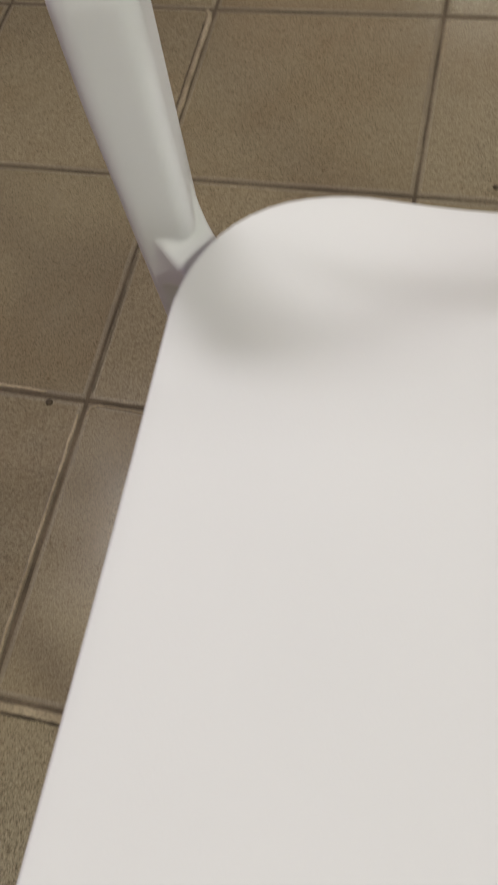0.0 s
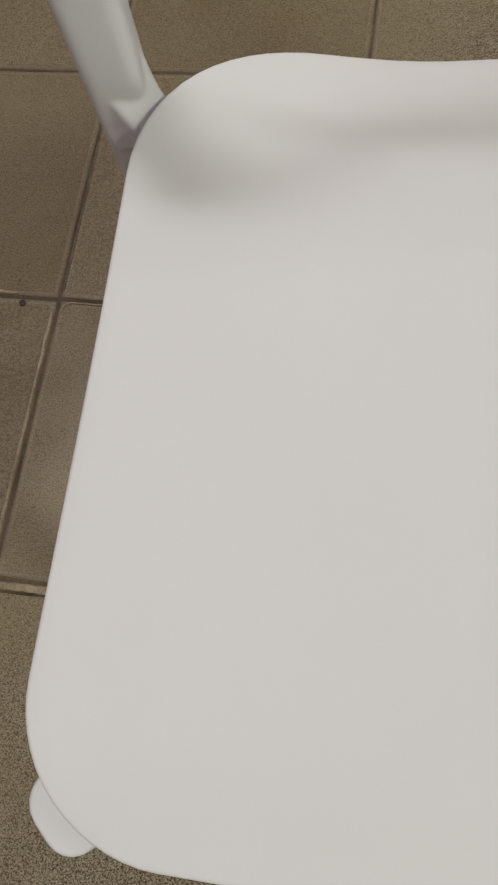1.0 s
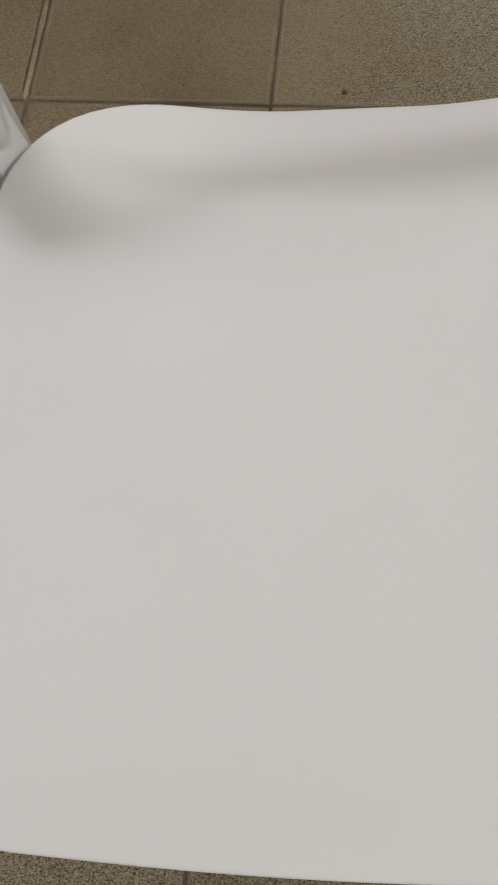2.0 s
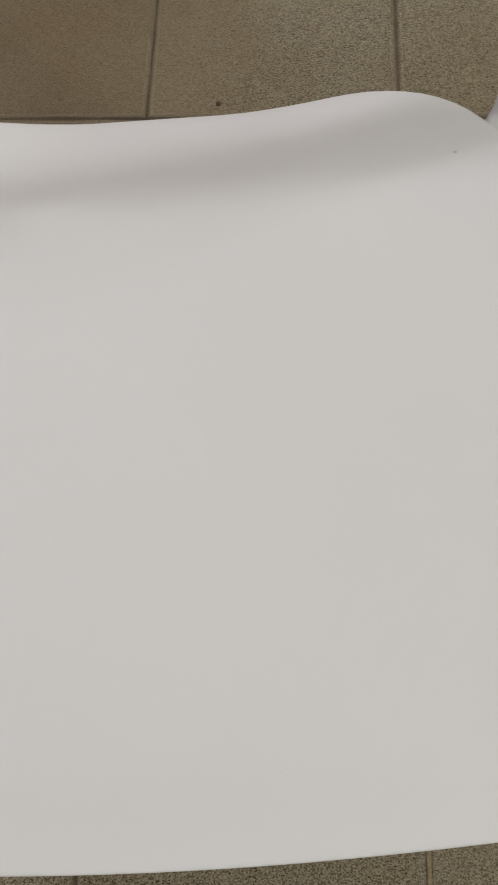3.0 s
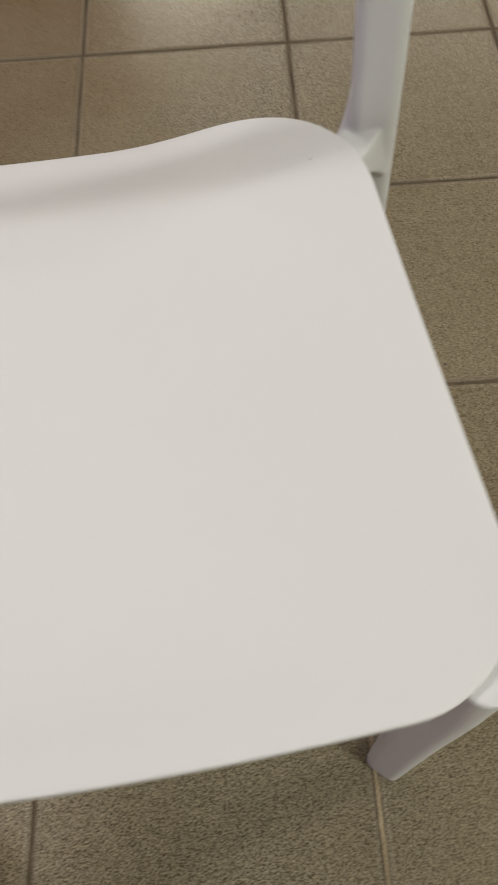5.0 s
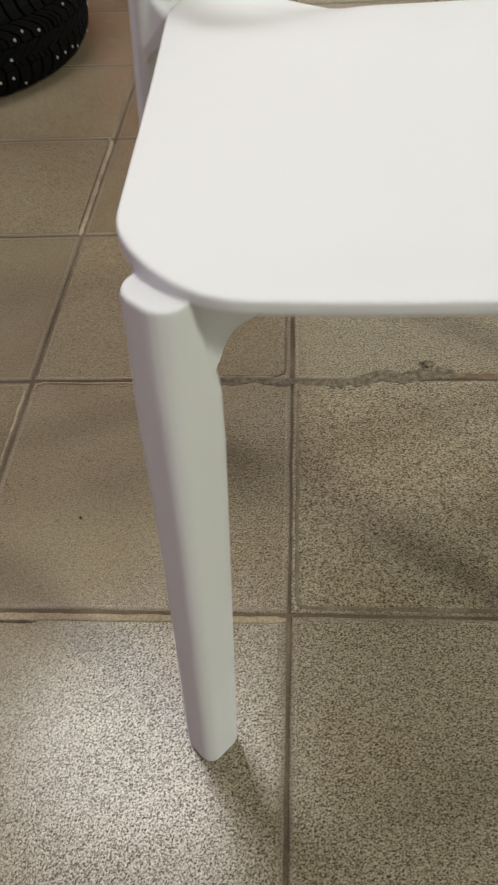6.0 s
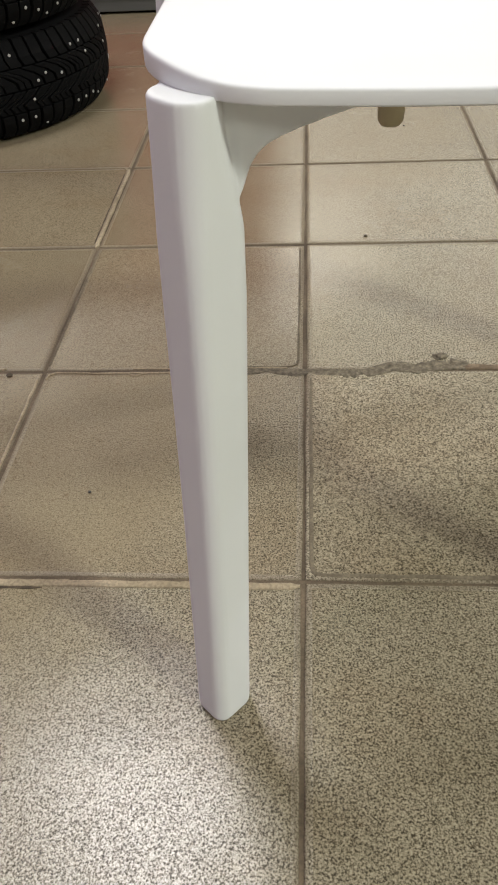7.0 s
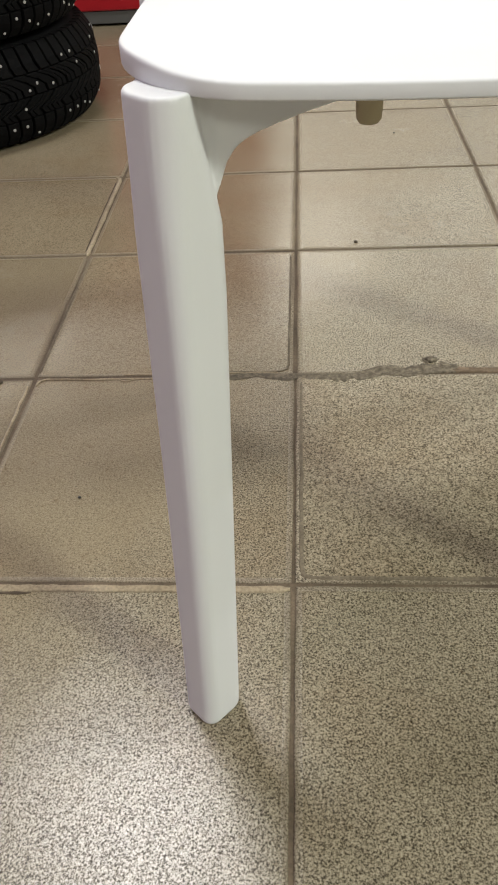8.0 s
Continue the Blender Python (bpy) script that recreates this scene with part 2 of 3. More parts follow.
# fittings for every entry of LAMPS, the added fill included
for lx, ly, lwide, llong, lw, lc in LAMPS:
    unseen_ceiling_lamp(lx, ly, lwide, llong)


# ---- the chair ----
SEAT = 0.4374
chair = thing("chair", pose(0.1215, 0.0008, 0, 0, 0, 4.54), "white moulded plastic chair standing on a tiled floor", "chair")


def seat_outline(n_corner=14, n_side=16):
    """Plan of the seat: tapered to the rear, rounded corners, slightly bowed front."""
    corners = [((-0.1946, -0.1121), 0.0522), ((0.1946, -0.1121), 0.0522), ((0.1762, 0.2396), 0.0846), ((-0.1762, 0.2396), 0.0846)]
    pts = []
    for k in range(4):
        (p, r), a, b = corners[k], Vector(corners[k - 1][0]), Vector(corners[(k + 1) % 4][0])
        p = Vector(p)
        da, db = (a - p).normalized(), (b - p).normalized()
        half = da.angle(db) / 2
        c = p + (da + db).normalized() * (r / math.sin(half))
        s, e = p + da * (r / math.tan(half)), p + db * (r / math.tan(half))
        a0, a1 = math.atan2(*(s - c).yx), math.atan2(*(e - c).yx)
        if a1 < a0:
            a1 += 2 * math.pi
        arc = [c + r * Vector((math.cos(a0 + (a1 - a0) * i / n_corner), math.sin(a0 + (a1 - a0) * i / n_corner))) for i in range(n_corner + 1)]
        if pts:
            last = pts[-1]
            pts += [last.lerp(arc[0], i / n_side) for i in range(1, n_side)]
        pts += arc
    pts += [pts[-1].lerp(pts[0], i / n_side) for i in range(1, n_side)]
    for q in pts:
        if q.y < -0.05:
            q.y -= 0.0102 * math.cos(math.pi / 2 * min(1, abs(q.x) / 0.19)) * step(-q.y, 0.05, 0.10)
        elif q.y > 0.18:
            q.y += 0.0095 * (1 - step(abs(q.x), 0.0, 0.135)) * step(q.y, 0.18, 0.235)
    return pts


def seat_height(u, v):
    dish = -0.0015 * (1 - step(math.hypot(u / 0.16, (v - 0.03) / 0.15), 0.2, 1.0))
    depth = -0.0170 + 0.0463 * (1 - step(abs(u), 0.03, 0.279)) + 0.005 * (1 - step(abs(u), 0.0, 0.135))
    rise = 0.0139 * (v + 0.112) + 0.0051 * (u / 0.19) ** 2 * step(-v, -0.10, 0.10)
    start = 0.140 - 0.045 * step(abs(u), 0.05, 0.14)
    t = max(0.0, (v - start) / (0.238 - start))
    knee = 0.45
    x = min(1.0, t / knee)
    bend = (knee * (x ** 3 - x ** 4 / 2) + max(0.0, t - knee)) / (1 - knee / 2)
    return SEAT + dish + rise - depth * bend


def front_roll(v):
    """The top face rolls down a little towards the front edge."""
    return 0.0030 * step(-v, 0.086, 0.117)


def build_seat():
    outline, centre = seat_outline(), Vector((0.0, 0.05))
    n = len(outline)

    def inset(d):
        out = []
        for i in range(n):
            t = (outline[(i + 1) % n] - outline[i - 1]).normalized()
            out.append(outline[i] + Vector((-t.y, t.x)) * d)
        return out

    rings = []
    top = inset(0.0021)
    for k in range(1, 31):
        s = k / 30
        rings.append([(*(p := centre.lerp(q, s)), seat_height(*p) - front_roll(p.y)) for q in top])
    for d, drop in ((0.0010, 0.0002), (0.0004, 0.0006), (0.0001, 0.0013), (0.0, 0.0022), (0.0, 0.0083), (0.0003, 0.0092), (0.0010, 0.0098), (0.0045, 0.0100)):
        rings.append([(p.x, p.y, seat_height(p.x, p.y) - drop - front_roll(p.y) * (1 - drop / 0.0100)) for p in inset(d)])
    low = inset(0.0045)
    for k in range(9, 0, -1):
        rings.append([(*(p := centre.lerp(q, k / 10)), seat_height(*p) - 0.0100) for q in low])
    b = bmesh.new()
    return loft(b, rings)


seat = part("seat", build_seat(), WHITE, chair, "flat white seat with rounded corners, dipping at the rear edge")


def moulded(ob, voxel=0.0012, rounds=6):
    """Melt the overlapping shells of a part into one moulding with soft inner corners."""
    r = ob.modifiers.new("remesh", "REMESH")
    r.mode, r.voxel_size, r.use_smooth_shade = "VOXEL", voxel, True
    m = ob.modifiers.new("smooth", "SMOOTH")
    m.factor, m.iterations = 0.5, rounds
    return ob


def section(c, ahead, length, width, radius, z=None, steps=5):
    """Rounded rectangle round c, its length along the plan direction ahead."""
    a = Vector((*ahead, 0)).normalized()
    s = Vector((-a.y, a.x, 0))
    return [Vector(c) + a * p + s * q for p, q in rounded(length, width, radius, steps)]


def front_leg(side):
    out = (-0.73 * side, -0.68) if side > 0 else (0.73, -0.68)
    sx = -side
    b = bmesh.new()
    rings = []
    for z, sh in ((-0.0008, 0.0020), (0.0002, 0.0010), (0.0016, 0.0004), (0.004, 0.0), (0.009, 0.0)):
        rings.append((z, sh))
    zs = rings + [(z, 0.0) for z in (0.05, 0.12, 0.2, 0.28, 0.34, 0.375, 0.385, 0.395, 0.405, 0.415, 0.424, 0.4285)] + [(0.4321, 0.0), (0.4328, 0.0003), (0.4331, 0.0009)]
    secs = []
    for z, sh in zs:
        f = z / 0.434
        cut = 0.0120 * step(z, 0.362, 0.436)
        c = (sx * (0.1884 - 0.0190 * f) + out[0] * cut / 2, -0.0980 + 0.0027 * f + out[1] * cut / 2, z)
        grow = 0.0022 * step(z, 0.22, 0.425)
        c = (c[0] + out[0] * grow / 2, c[1] + out[1] * grow / 2, z)
        secs.append(section(c, out, 0.0331 - 2 * sh - cut + grow, 0.0301 + 0.0012 * step(z, 0.38, 0.43) + 0.0004 * math.sin(math.pi * min(1, f * 0.9)) - 2 * sh, 0.0088 + 0.0028 * step(z, 0.36, 0.42) - sh * 0.8))
    loft(b, secs)
    # webs that carry the seat along its front and its side
    for name, along in (("front", Vector((side, 0.0, 0))), ("side", Vector((0, 1, 0)))):
        base = Vector((sx * 0.164, -0.082, 0)) + (Vector((0, -0.002, 0)) if name == "front" else Vector((sx * 0.004, 0, 0)))
        rings = []
        for k in range(29):
            s = k / 28
            reach = -0.004 + 0.099 * s
            away = max(-0.0022, reach - 0.0108)
            drop = 0.0100 + 0.012 * math.exp(-away / 0.004) + 0.0215 * max(0.0, 1 - away / 0.085) ** 1.3
            p = base + along * reach
            o = Vector((0, -1, 0)) if name == "front" else Vector((sx, 0, 0))
            hw = 0.010 - 0.003 * s
            top, low = SEAT - 0.005, SEAT - drop
            flare = 0.0065 * math.exp(-max(0.0, away) / 0.012)
            face = [p + o * (hw + flare + 0.004 * (1 - q) ** 3 - 0.003) + Vector((0, 0, top + (low - top) * q)) for q in (0, 0.2, 0.4, 0.6, 0.8, 1)]
            rings.append(face + [p - o * hw + Vector((0, 0, low)), p - o * hw + Vector((0, 0, top))])
        loft(b, rings)
    leg = moulded(part("leg", b, WHITE, chair, "tapered white leg with curved webs under the seat"), 0.0009, 8)
    pad = bmesh.new()
    loft(pad, [section((sx * 0.1884, -0.0980, z), out, 0.021 - sh, 0.017 - sh, 0.006) for z, sh in ((-0.0002, 0.002), (0.0008, 0.0))])
    part("foot_pad", pad, DARK, leg, "thin black foot pad")


for side in (1, -1):
    front_leg(side)

# rear legs run up past the seat and carry the back
REAR = [(0.0, 0.2273, 0.2912), (0.006, 0.2268, 0.2902), (0.10, 0.2194, 0.2747), (0.20, 0.2114, 0.2581), (0.30, 0.2035, 0.2416), (0.38, 0.1972, 0.2284),
        (0.45, 0.1916, 0.2168), (0.52, 0.1860, 0.2058), (0.56, 0.1829, 0.2010), (0.59, 0.1806, 0.2030), (0.62, 0.1787, 0.2110), (0.65, 0.1772, 0.2235),
        (0.68, 0.1760, 0.2385), (0.71, 0.1750, 0.2550), (0.745, 0.1742, 0.2750)]


def rear_leg(sx):
    b = bmesh.new()
    out = (sx * 0.22, 0.975)
    secs = []
    for i, (z, u, v) in enumerate(REAR):
        sh = 0.003 if i in (0, len(REAR) - 1) else 0.0
        # unseen upper ends are thinned to soften their shadow on the seat
        slim = 1 - 0.55 * step(z, 0.55, 0.63)
        secs.append(section((sx * (u + 0.0006), v, z), out, 0.0412 * slim - 2 * sh, 0.0272 * slim - 2 * sh, 0.0075 * slim - sh, steps=7))
    loft(b, secs)
    rings = []
    for k in range(17):
        s = k / 16
        p = Vector((sx * 0.145, 0.169, 0)).lerp(Vector((sx * 0.1905, 0.2125, 0)), s)
        flare = max(0.0, (s - 0.55) / 0.45) ** 2.6
        wide, tall = 0.0225 + 0.008 * flare, 0.0190 + 0.048 * flare
        d = Vector((sx * 0.0475, 0.0465, 0)).normalized()
        n = Vector((-d.y, d.x, 0))
        rings.append([p + n * q + Vector((0, 0, SEAT - 0.0150 + h + 0.010 * flare)) for q, h in rounded(wide, tall, 0.0030, 4)])
    loft(b, rings)
    leg = moulded(part("leg", b, WHITE, chair, "white rear leg running up into the back, bracketed to the seat"), 0.0012, 6)
    pad = bmesh.new()
    loft(pad, [section((sx * 0.2273, 0.2912, z), out, 0.032 - sh, 0.024 - sh, 0.008) for z, sh in ((-0.0002, 0.002), (0.0008, 0.0))])
    part("foot_pad", pad, DARK, leg, "thin black foot pad")


for sx in (-1, 1):
    rear_leg(sx)

# unseen back rail, height and set-back chosen for its shadow on the seat
b = bmesh.new()
rings = []
for k in range(25):
    a = -1 + 2 * k / 24
    u, v = 0.1745 * a, 0.262 + 0.032 * (1 - a * a)
    rings.append([Vector((u, v + q + p * 0.5, 0.722 + p)) for p, q in rounded(0.052, 0.011, 0.005, 4)])
loft(b, rings)
part("backrest", b, WHITE, chair, "unseen curved white back rail between the uprights")


def peg(u, v):
    b = bmesh.new()
    rings = []
    for z, r in ((0.430, 0.0067), (0.398, 0.0065), (0.3935, 0.0061), (0.3915, 0.0048), (0.391, 0.003)):
        rings.append([(u + r * math.cos(2 * math.pi * i / 20), v + r * math.sin(2 * math.pi * i / 20), z) for i in range(20)])
    loft(b, rings)
    part("peg", b, BEIGE, seat, "short beige rubber peg under the seat")


peg(-0.082, -0.029)
b = bmesh.new()
bmesh.ops.create_icosphere(b, subdivisions=2, radius=0.0008, matrix=Matrix.Translation((0.1500, 0.1850, seat_height(0.1500, 0.1850))) @ Matrix.Diagonal((1, 1, 0.25, 1)))
part("scuff_mark", b, DUST, seat, "tiny grey scuff mark")


# ---- the stack of tyres ----
def tyre(x, y, z, turn, label):
    """A studded winter tyre lying on its side."""
    t = thing("tyre", pose(x, y, z, 0, 0, turn), label, "tyre", "stacked tyres")
    R, W, n = 0.318, 0.178, 96
    profile = [(0.205, 0.020), (0.200, 0.012), (0.215, 0.006), (0.245, 0.0), (0.272, 0.002), (0.296, 0.012), (0.310, 0.030), (R, 0.055), (R + 0.002, W / 2)]
    profile = profile + [(r, W - h) for r, h in reversed(profile[:-1])] + [(0.190, W - 0.024), (0.190, 0.024)]
    b = bmesh.new()
    loops = [[b.verts.new((r * math.cos(2 * math.pi * i / n), r * math.sin(2 * math.pi * i / n), h)) for i in range(n)] for r, h in profile]
    for p, q in zip(loops, loops[1:] + loops[:1]):
        for i in range(n):
            b.faces.new((p[i], p[(i + 1) % n], q[(i + 1) % n], q[i]))
    part("carcass", b, RUBBER, t)
    verts, faces = [], []
    rng = random.Random(int(turn * 10) + 5)
    count = 74
    studs = []

    def crown(h):
        edge = min(h, W - h)
        return -0.022 * (1 - step(edge, 0.0, 0.055)) ** 2 - 0.004 * (1 - step(edge, 0.03, 0.1))

    # rows of blocks: from, to, lean, bow of the block's sides, phase, share of whole blocks
    rows = [(0.008, 0.050, 0.20, 0.10, 0.0, 0.92), (0.0520, 0.088, 0.95, -0.42, 0.4, 0.55), (0.0905, 0.127, -0.95, 0.42, 0.1, 0.55), (0.1290, 0.171, -0.35, -0.12, 0.25, 0.95)]
    for h0, h1, lean, bow, phase, whole in rows:
        for k in range(count):
            a0 = 2 * math.pi * (k + phase + rng.uniform(-0.05, 0.05)) / count
            da = 2 * math.pi / count
            cut = rng.uniform(0.40, 0.58)
            for s0, s1 in ((0.09, 0.91),) if rng.random() < whole else ((0.09, cut - 0.04), (cut + 0.04, 0.91)):
                base = len(verts)
                for lift, tuck in ((-0.004, 0.0), (0.0092, 0.0), (0.0100, 0.0011)):
                    for f in (0, 0.33, 0.67, 1):
                        hh = h0 + tuck + (h1 - h0 - 2 * tuck) * f
                        for ss in (s0 + tuck * 24, s1 - tuck * 24):
                            ang = a0 + da * (ss + lean * (f - 0.5) + bow * math.sin(math.pi * f * 1.5) + 0.09 * (-1) ** round(f * 3) * (whole < 0.7))
                            rr = R + lift + crown(hh)
                            verts.append((rr * math.cos(ang), rr * math.sin(ang), hh))
                for lay in (0, 8):
                    for q in ((0, 1, 9, 8), (6, 14, 15, 7)):
                        faces.append([base + lay + i for i in q])
                    for g in (0, 2, 4):
                        faces.append([base + lay + g + i for i in (0, 8, 10, 2)])
                        faces.append([base + lay + g + i for i in (1, 3, 11, 9)])
                for g in (0, 2, 4):
                    faces.append([base + 16 + g + i for i in (0, 1, 3, 2)])
            if rng.random() < 0.5:
                f = rng.choice((0.25, 0.5, 0.72))
                ang = a0 + da * (0.5 + lean * (f - 0.5) + bow * math.sin(math.pi * f * 1.5))
                studs.append((ang, h0 + (h1 - h0) * f))
    me = bpy.data.meshes.new("tread")
    me.from_pydata(verts, [], faces)
    me.materials.append(RUBBER)
    ob = new("tread", me)
    ob.parent = t
    tagged(ob, "deep black tread blocks")
    verts, faces = [], []
    for ang, hh in studs:
        r0 = R + 0.0096 + crown(hh)
        er, et = Vector((math.cos(ang), math.sin(ang), 0)), Vector((-math.sin(ang), math.cos(ang), 0))
        base = len(verts)
        for lift, rad in ((0.0, 0.0030), (0.0008, 0.0028), (0.0009, 0.0021), (0.0016, 0.0018)):
            for i in range(8):
                c, s = math.cos(i * math.pi / 4), math.sin(i * math.pi / 4)
                verts.append(er * (r0 + lift) + et * rad * c + Vector((0, 0, hh + rad * s)))
        for q in range(3):
            for i in range(8):
                j = (i + 1) % 8
                faces.append((base + q * 8 + i, base + q * 8 + j, base + q * 8 + 8 + j, base + q * 8 + 8 + i))
        faces.append([base + 24 + i for i in range(8)])
    me = bpy.data.meshes.new("studs")
    me.from_pydata(verts, [], faces)
    me.materials.append(STEEL)
    ob = new("studs", me)
    ob.parent = t
    tagged(ob, "small shiny steel studs", kind="stuff")
    return t


tyre(-0.746, 1.301, 0.0, 7, "black studded winter tyre lying on the tiled floor")
tyre(-0.757, 1.297, 0.179, 24, "black studded winter tyre stacked on another tyre")


# ---- the red cabinet ----
cabinet = thing("cabinet", pose(-0.70, 2.05, 0), "red enamelled shop cabinet on a grey plinth", "cabinet")
b = bmesh.new()
box(b, -0.6, 0.6, 0.0, 0.45, 0.006, 0.038, 0.002)
part("plinth", b, GREY, cabinet, "dark grey metal plinth", smooth=False)
b = bmesh.new()
box(b, -0.6, 0.6, -0.006, 0.45, 0.040, 0.95, 0.004)
part("body", b, RED, cabinet, smooth=False)
for u in (-0.55, 0.55):
    b = bmesh.new()
    box(b, u - 0.03, u + 0.03, 0.03, 0.09, 0.0, 0.006)
    part("foot", b, DARK, cabinet, smooth=False)


# ---- small things on the floor ----
def crumb(x, y, size, mat, label, tall=0.7):
    b = bmesh.new()
    bmesh.ops.create_icosphere(b, subdivisions=2, radius=size)
    for v in b.verts:
        v.co *= 1 + 0.35 * noise.noise(v.co * (3 / size) + Vector((x * 50, y * 50, 0)))
        v.co.z = max(-size * 0.4 * tall, v.co.z * tall)
    ob = part("crumb", b, mat, None, label)
    ob.location = (x, y, size * 0.4 * tall)
    return tagged(ob, category="debris", group="crumbs on the floor")


crumb(0.087, 0.633, 0.0030, DIRT, "small brown crumb on a floor tile", 0.8)
crumb(0.156, 0.330, 0.0062, FILLER, "small flat grey lump of filler beside a joint", 0.4)
crumb(-0.345, 0.297, 0.0040, DIRT, "small flat brown crumb beside a joint", 0.3)

for x, y, size in ((-0.208, 0.105, 0.0016), (0.1835, 1.081, 0.0018), (0.44, 0.33, 0.0016), (-0.09, 0.475, 0.0011), (0.21, 0.185, 0.0010)):
    crumb(x, y, size, DARK, "tiny dark speck of grit on a floor tile")


# ---- floor tiles, joints and their repairs ----
P, GAP = 0.305, 0.0031


def tile_mesh(seed):
    """A slab with softened, slightly chipped edges."""
    rng = random.Random(seed)
    h, n = (P - GAP) / 2, 10
    edge = []
    for k in range(4):
        for i in range(n):
            a = -h + 2 * h * i / n
            w = 0.0 if i == 0 else rng.uniform(-0.0007, 0.0004)
            p = {0: (a, -h - w), 1: (h + w, a), 2: (-a, h + w), 3: (-h - w, -a)}[k]
            if i == 0:
                p = (p[0] * 0.996, p[1] * 0.996)
            edge.append(p)
    verts = [(x * s, y * s, z) for s, z in ((1.0, -0.008), (1.0, -0.0014), (0.9965, -0.0004), (0.989, 0.0)) for x, y in edge]
    m = len(edge)
    faces = [(r * m + i, r * m + (i + 1) % m, (r + 1) * m + (i + 1) % m, (r + 1) * m + i) for r in (0, 1, 2) for i in range(m)]
    faces.append([3 * m + i for i in range(m)])
    return verts, faces


shapes = []
for s in range(6):
    v, f = tile_mesh(s)
    me = bpy.data.meshes.new("tile")
    me.from_pydata(v, [], f)
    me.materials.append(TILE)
    shapes.append((me, v, f))
rng = random.Random(11)
far_v, far_f = [], []
SHIFT = {0: 0.0003, 1: -0.0007, 2: 0.0025, 3: -0.0058}  # rows laid slightly off the grid
for i in range(-16, 22):
    for j in range(-20, 21):
        me, v, f = shapes[rng.randrange(6)]
        lo, hi = j * P + SHIFT.get(j, 0), (j + 1) * P + SHIFT.get(j + 1, 0)
        m = pose((i + 0.5) * P + rng.uniform(-0.0006, 0.0006), (lo + hi) / 2, rng.uniform(-0.0006, 0.0), rng.uniform(-0.12, 0.12), rng.uniform(-0.12, 0.12), rng.uniform(-0.12, 0.12))
        m = m @ Matrix.Diagonal((1, (hi - lo - GAP) / (P - GAP), 1, 1)) @ pose(0, 0, 0, 0, 0, 180 * rng.randrange(2))
        if -8 <= i <= 8 and -5 <= j <= 8:
            ob = new("tile", me)
            ob.parent, ob.matrix_basis = floor, m
        else:
            base = len(far_v)
            far_v += [tuple(m @ Vector(q)) for q in v]
            far_f += [[base + k for k in q] for q in f]
me = bpy.data.meshes.new("outer_tiles")
me.from_pydata(far_v, [], far_f)
me.materials.append(FAR_TILE)
ob = new("outer_tiles", me)
ob.parent = floor
tagged(ob, kind="stuff")


def bead(points, width, height, mat, seed, name="grout_bead", wobble=0.35):
    """A rough ridge of grout or filler that runs along the plan points."""
    b, rg, rings = bmesh.new(), random.Random(seed), []
    total = sum((Vector(q) - Vector(p)).length for p, q in zip(points, points[1:]))
    n = max(8, int(total / 0.004))
    for k in range(n + 1):
        s = k / n * (len(points) - 1)
        i = min(int(s), len(points) - 2)
        p = Vector(points[i]).lerp(Vector(points[i + 1]), s - i)
        d = (Vector(points[i + 1]) - Vector(points[i])).normalized()
        across = Vector((-d.y, d.x))
        w = width * (1 + wobble * noise.noise(Vector((seed, k * 0.35, 0))) + rg.uniform(-0.12, 0.12)) * (0.3 if k in (0, n) else 1)
        off = across * width * wobble * 0.8 * noise.noise(Vector((seed + 9, k * 0.21, 3)))
        h = height * (1 + 0.25 * noise.noise(Vector((seed + 3, k * 0.5, 1))))
        rings.append([(*(p + off + across * w * a), z) for a, z in ((-0.5, -0.004), (-0.5, h * 0.3), (-0.3, h), (0.3, h), (0.5, h * 0.3), (0.5, -0.004))])
    loft(b, rings)
    return part(name, b, mat, floor)


bead([(-0.3015, 0.315), (-0.3018, 0.45), (-0.302, 0.60)], 0.0026, 0.0006, FILM, 1)
bead([(-0.3080, 0.613), (-0.3085, 0.76), (-0.3085, 0.888), (-0.3105, 0.900), (-0.3165, 0.9065)], 0.0064, 0.0013, TAN, 2, wobble=0.2)
bead([(-0.3125, 0.625), (-0.3135, 0.76), (-0.3135, 0.885)], 0.0020, 0.0004, DIRT, 41, "grout_smear", 0.5)
bead([(-0.3095, 0.015), (-0.3090, 0.15), (-0.3092, 0.288)], 0.0026, 0.0008, BEAD, 42, wobble=0.5)
bead([(-0.80, -0.0060), (-0.45, -0.0058), (-0.313, -0.0055)], 0.0070, 0.0008, TAN, 3, wobble=0.12)
bead([(-0.3000, -0.0100), (-0.2950, -0.0062), (-0.20, -0.0056), (-0.003, -0.0056)], 0.0072, 0.0008, TAN, 43, wobble=0.12)
bead([(-0.3035, -0.040), (-0.3010, -0.020), (-0.2940, -0.0118), (-0.26, -0.0110), (-0.225, -0.0106)], 0.0028, 0.0003, DIRT, 44, "grout_smear", 0.4)
bead([(-0.56, 0.3100), (-0.45, 0.3100), (-0.352, 0.3088)], 0.0036, 0.0012, BEAD, 4, wobble=0.4)
bead([(-0.205, 0.3002), (-0.200, 0.2960), (-0.193, 0.2952), (-0.187, 0.2985), (-0.180, 0.3000)], 0.0018, 0.0008, BEAD, 46, wobble=0.2)
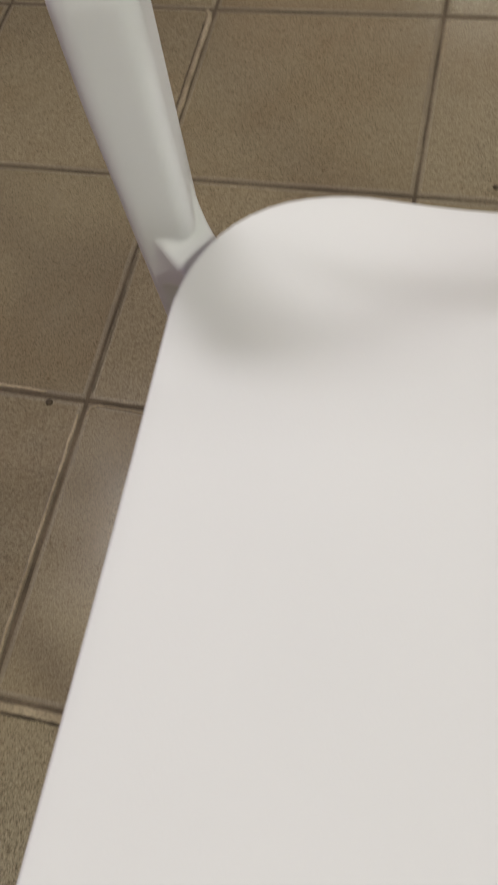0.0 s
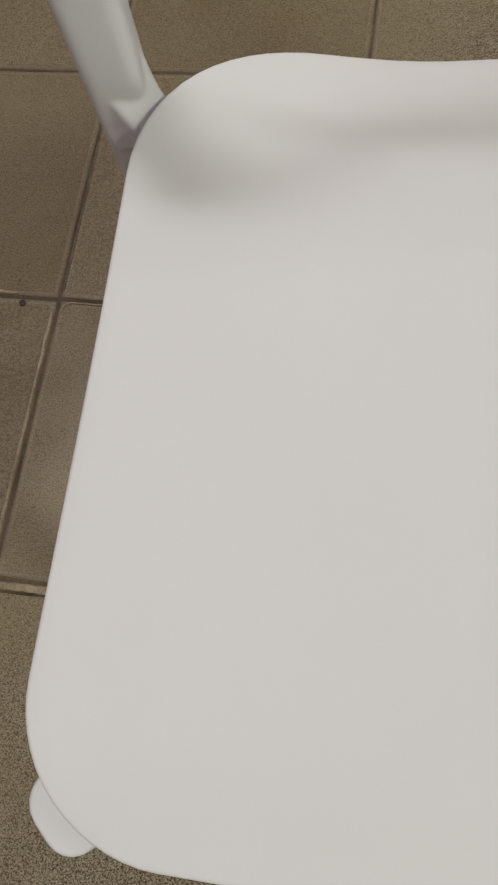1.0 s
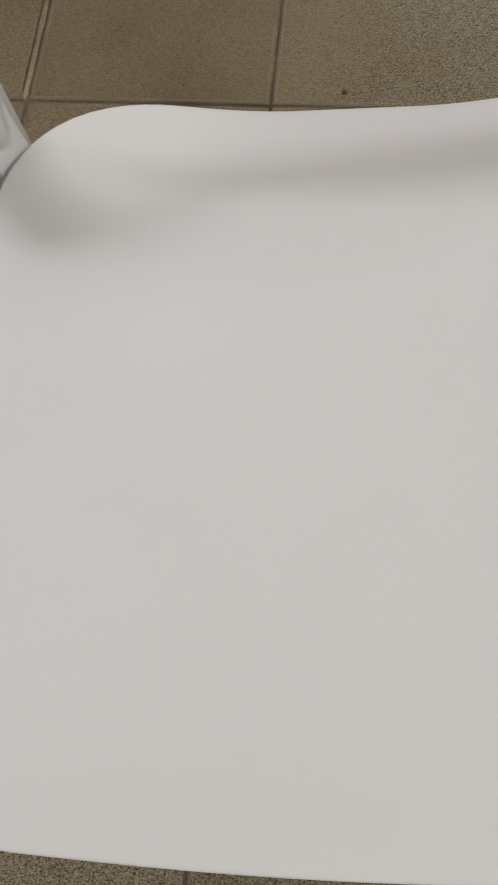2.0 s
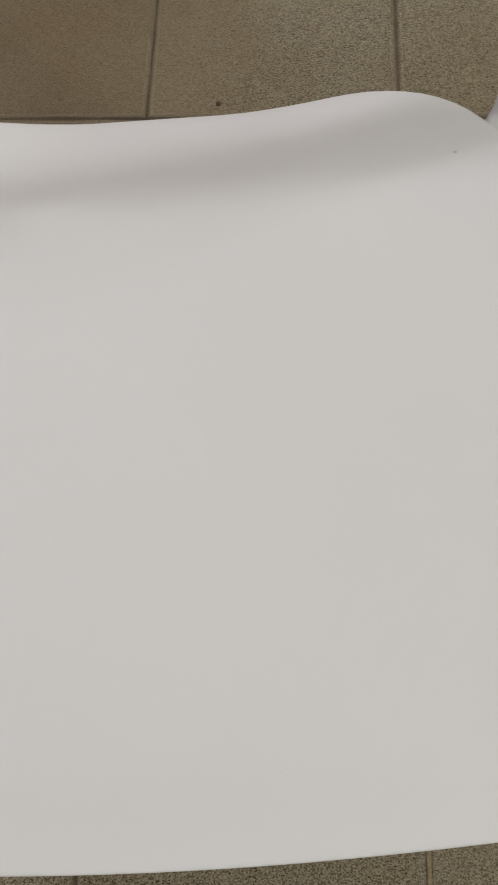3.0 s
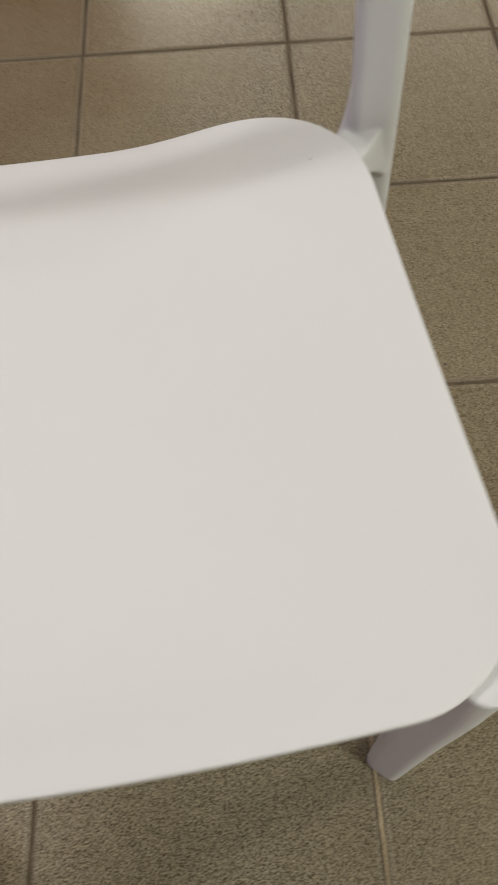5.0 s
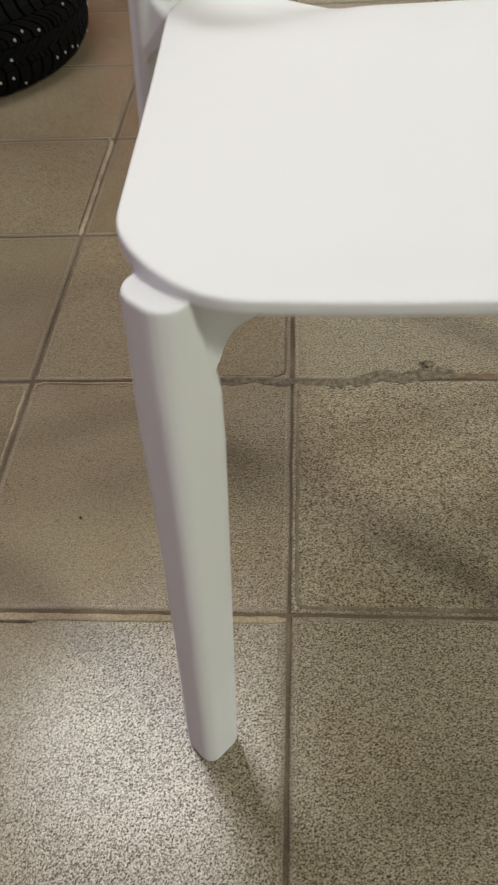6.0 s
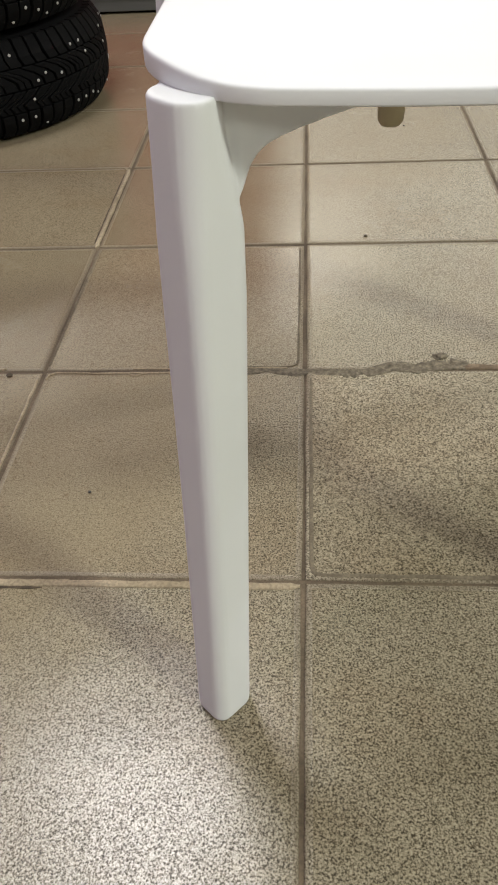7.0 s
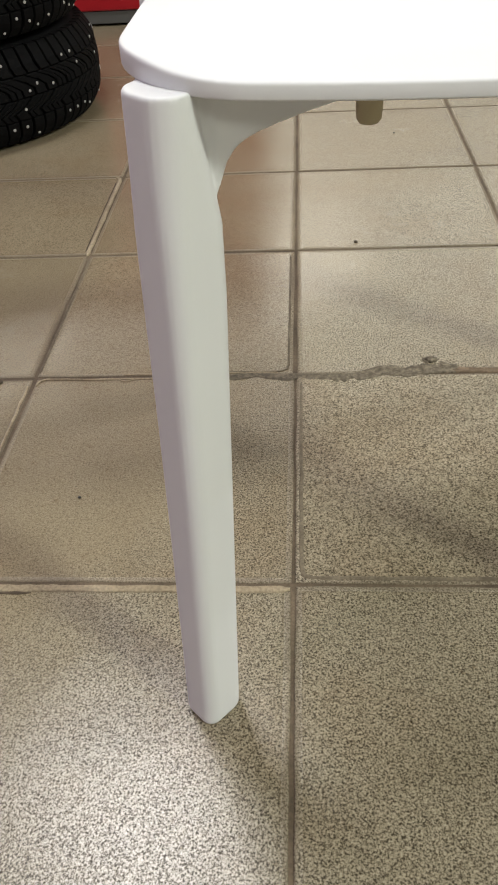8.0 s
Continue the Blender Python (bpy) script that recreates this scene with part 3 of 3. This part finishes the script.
bead([(-0.158, 0.3000), (-0.153, 0.2968), (-0.146, 0.2970), (-0.142, 0.3000)], 0.0018, 0.0008, BEAD, 47, wobble=0.2)
bead([(-0.2995, 0.288), (-0.2975, 0.2975), (-0.288, 0.3012), (-0.262, 0.3004), (-0.245, 0.2990), (-0.20, 0.3002), (-0.15, 0.3000), (-0.10, 0.302)], 0.0024, 0.0012, BEAD, 5, wobble=0.5)
bead([(-0.20, 0.3085), (-0.10, 0.3095), (-0.02, 0.3095)], 0.0022, 0.0006, BEAD, 6, wobble=0.5)
bead([(-0.0075, 0.600), (-0.0072, 0.45), (-0.0075, 0.327), (-0.0095, 0.317), (-0.016, 0.3125), (-0.04, 0.3115), (-0.16, 0.3115)], 0.0026, 0.0005, FILM, 7, wobble=0.25)
bead([(0.0068, 0.290), (0.0066, 0.15), (0.0068, 0.020), (0.0085, 0.0095), (0.016, 0.0072), (0.10, 0.0068), (0.295, 0.0070)], 0.0040, 0.00025, FILM, 12, "grout_smear", 0.3)
bead([(-0.09, 0.3035), (0.002, 0.3015), (0.05, 0.2985), (0.085, 0.304)], 0.012, 0.0004, FILLER, 8, "filler_strip", 0.6)
bead([(0.065, 0.3005), (0.11, 0.3085), (0.165, 0.3130)], 0.017, 0.0004, FILLER, 21, "filler_strip", 0.6)
bead([(0.145, 0.3120), (0.165, 0.3125), (0.185, 0.3110)], 0.014, 0.0004, FILLER, 9, "filler_strip", 0.5)
bead([(0.3050, -0.300), (0.3046, -0.15), (0.3050, -0.012)], 0.0042, 0.0003, BEAD, 45, wobble=0.12)
bead([(0.178, 0.3112), (0.205, 0.3095), (0.250, 0.3070), (0.290, 0.3056), (0.335, 0.3052)], 0.0090, 0.0006, RUST, 36, "filler_strip", 0.4)
for x, y, r, sd in ((0.050, 0.2955, 0.010, 31), (0.128, 0.3005, 0.009, 32), (0.1555, 0.3290, 0.0085, 33), (0.175, 0.3155, 0.010, 34), (0.098, 0.3130, 0.008, 35)):
    bead([(x - r, y), (x, y + r * 0.2), (x + r, y - r * 0.1)], r * 1.1, 0.0007, FILLER, sd, "filler_patch", 0.8)
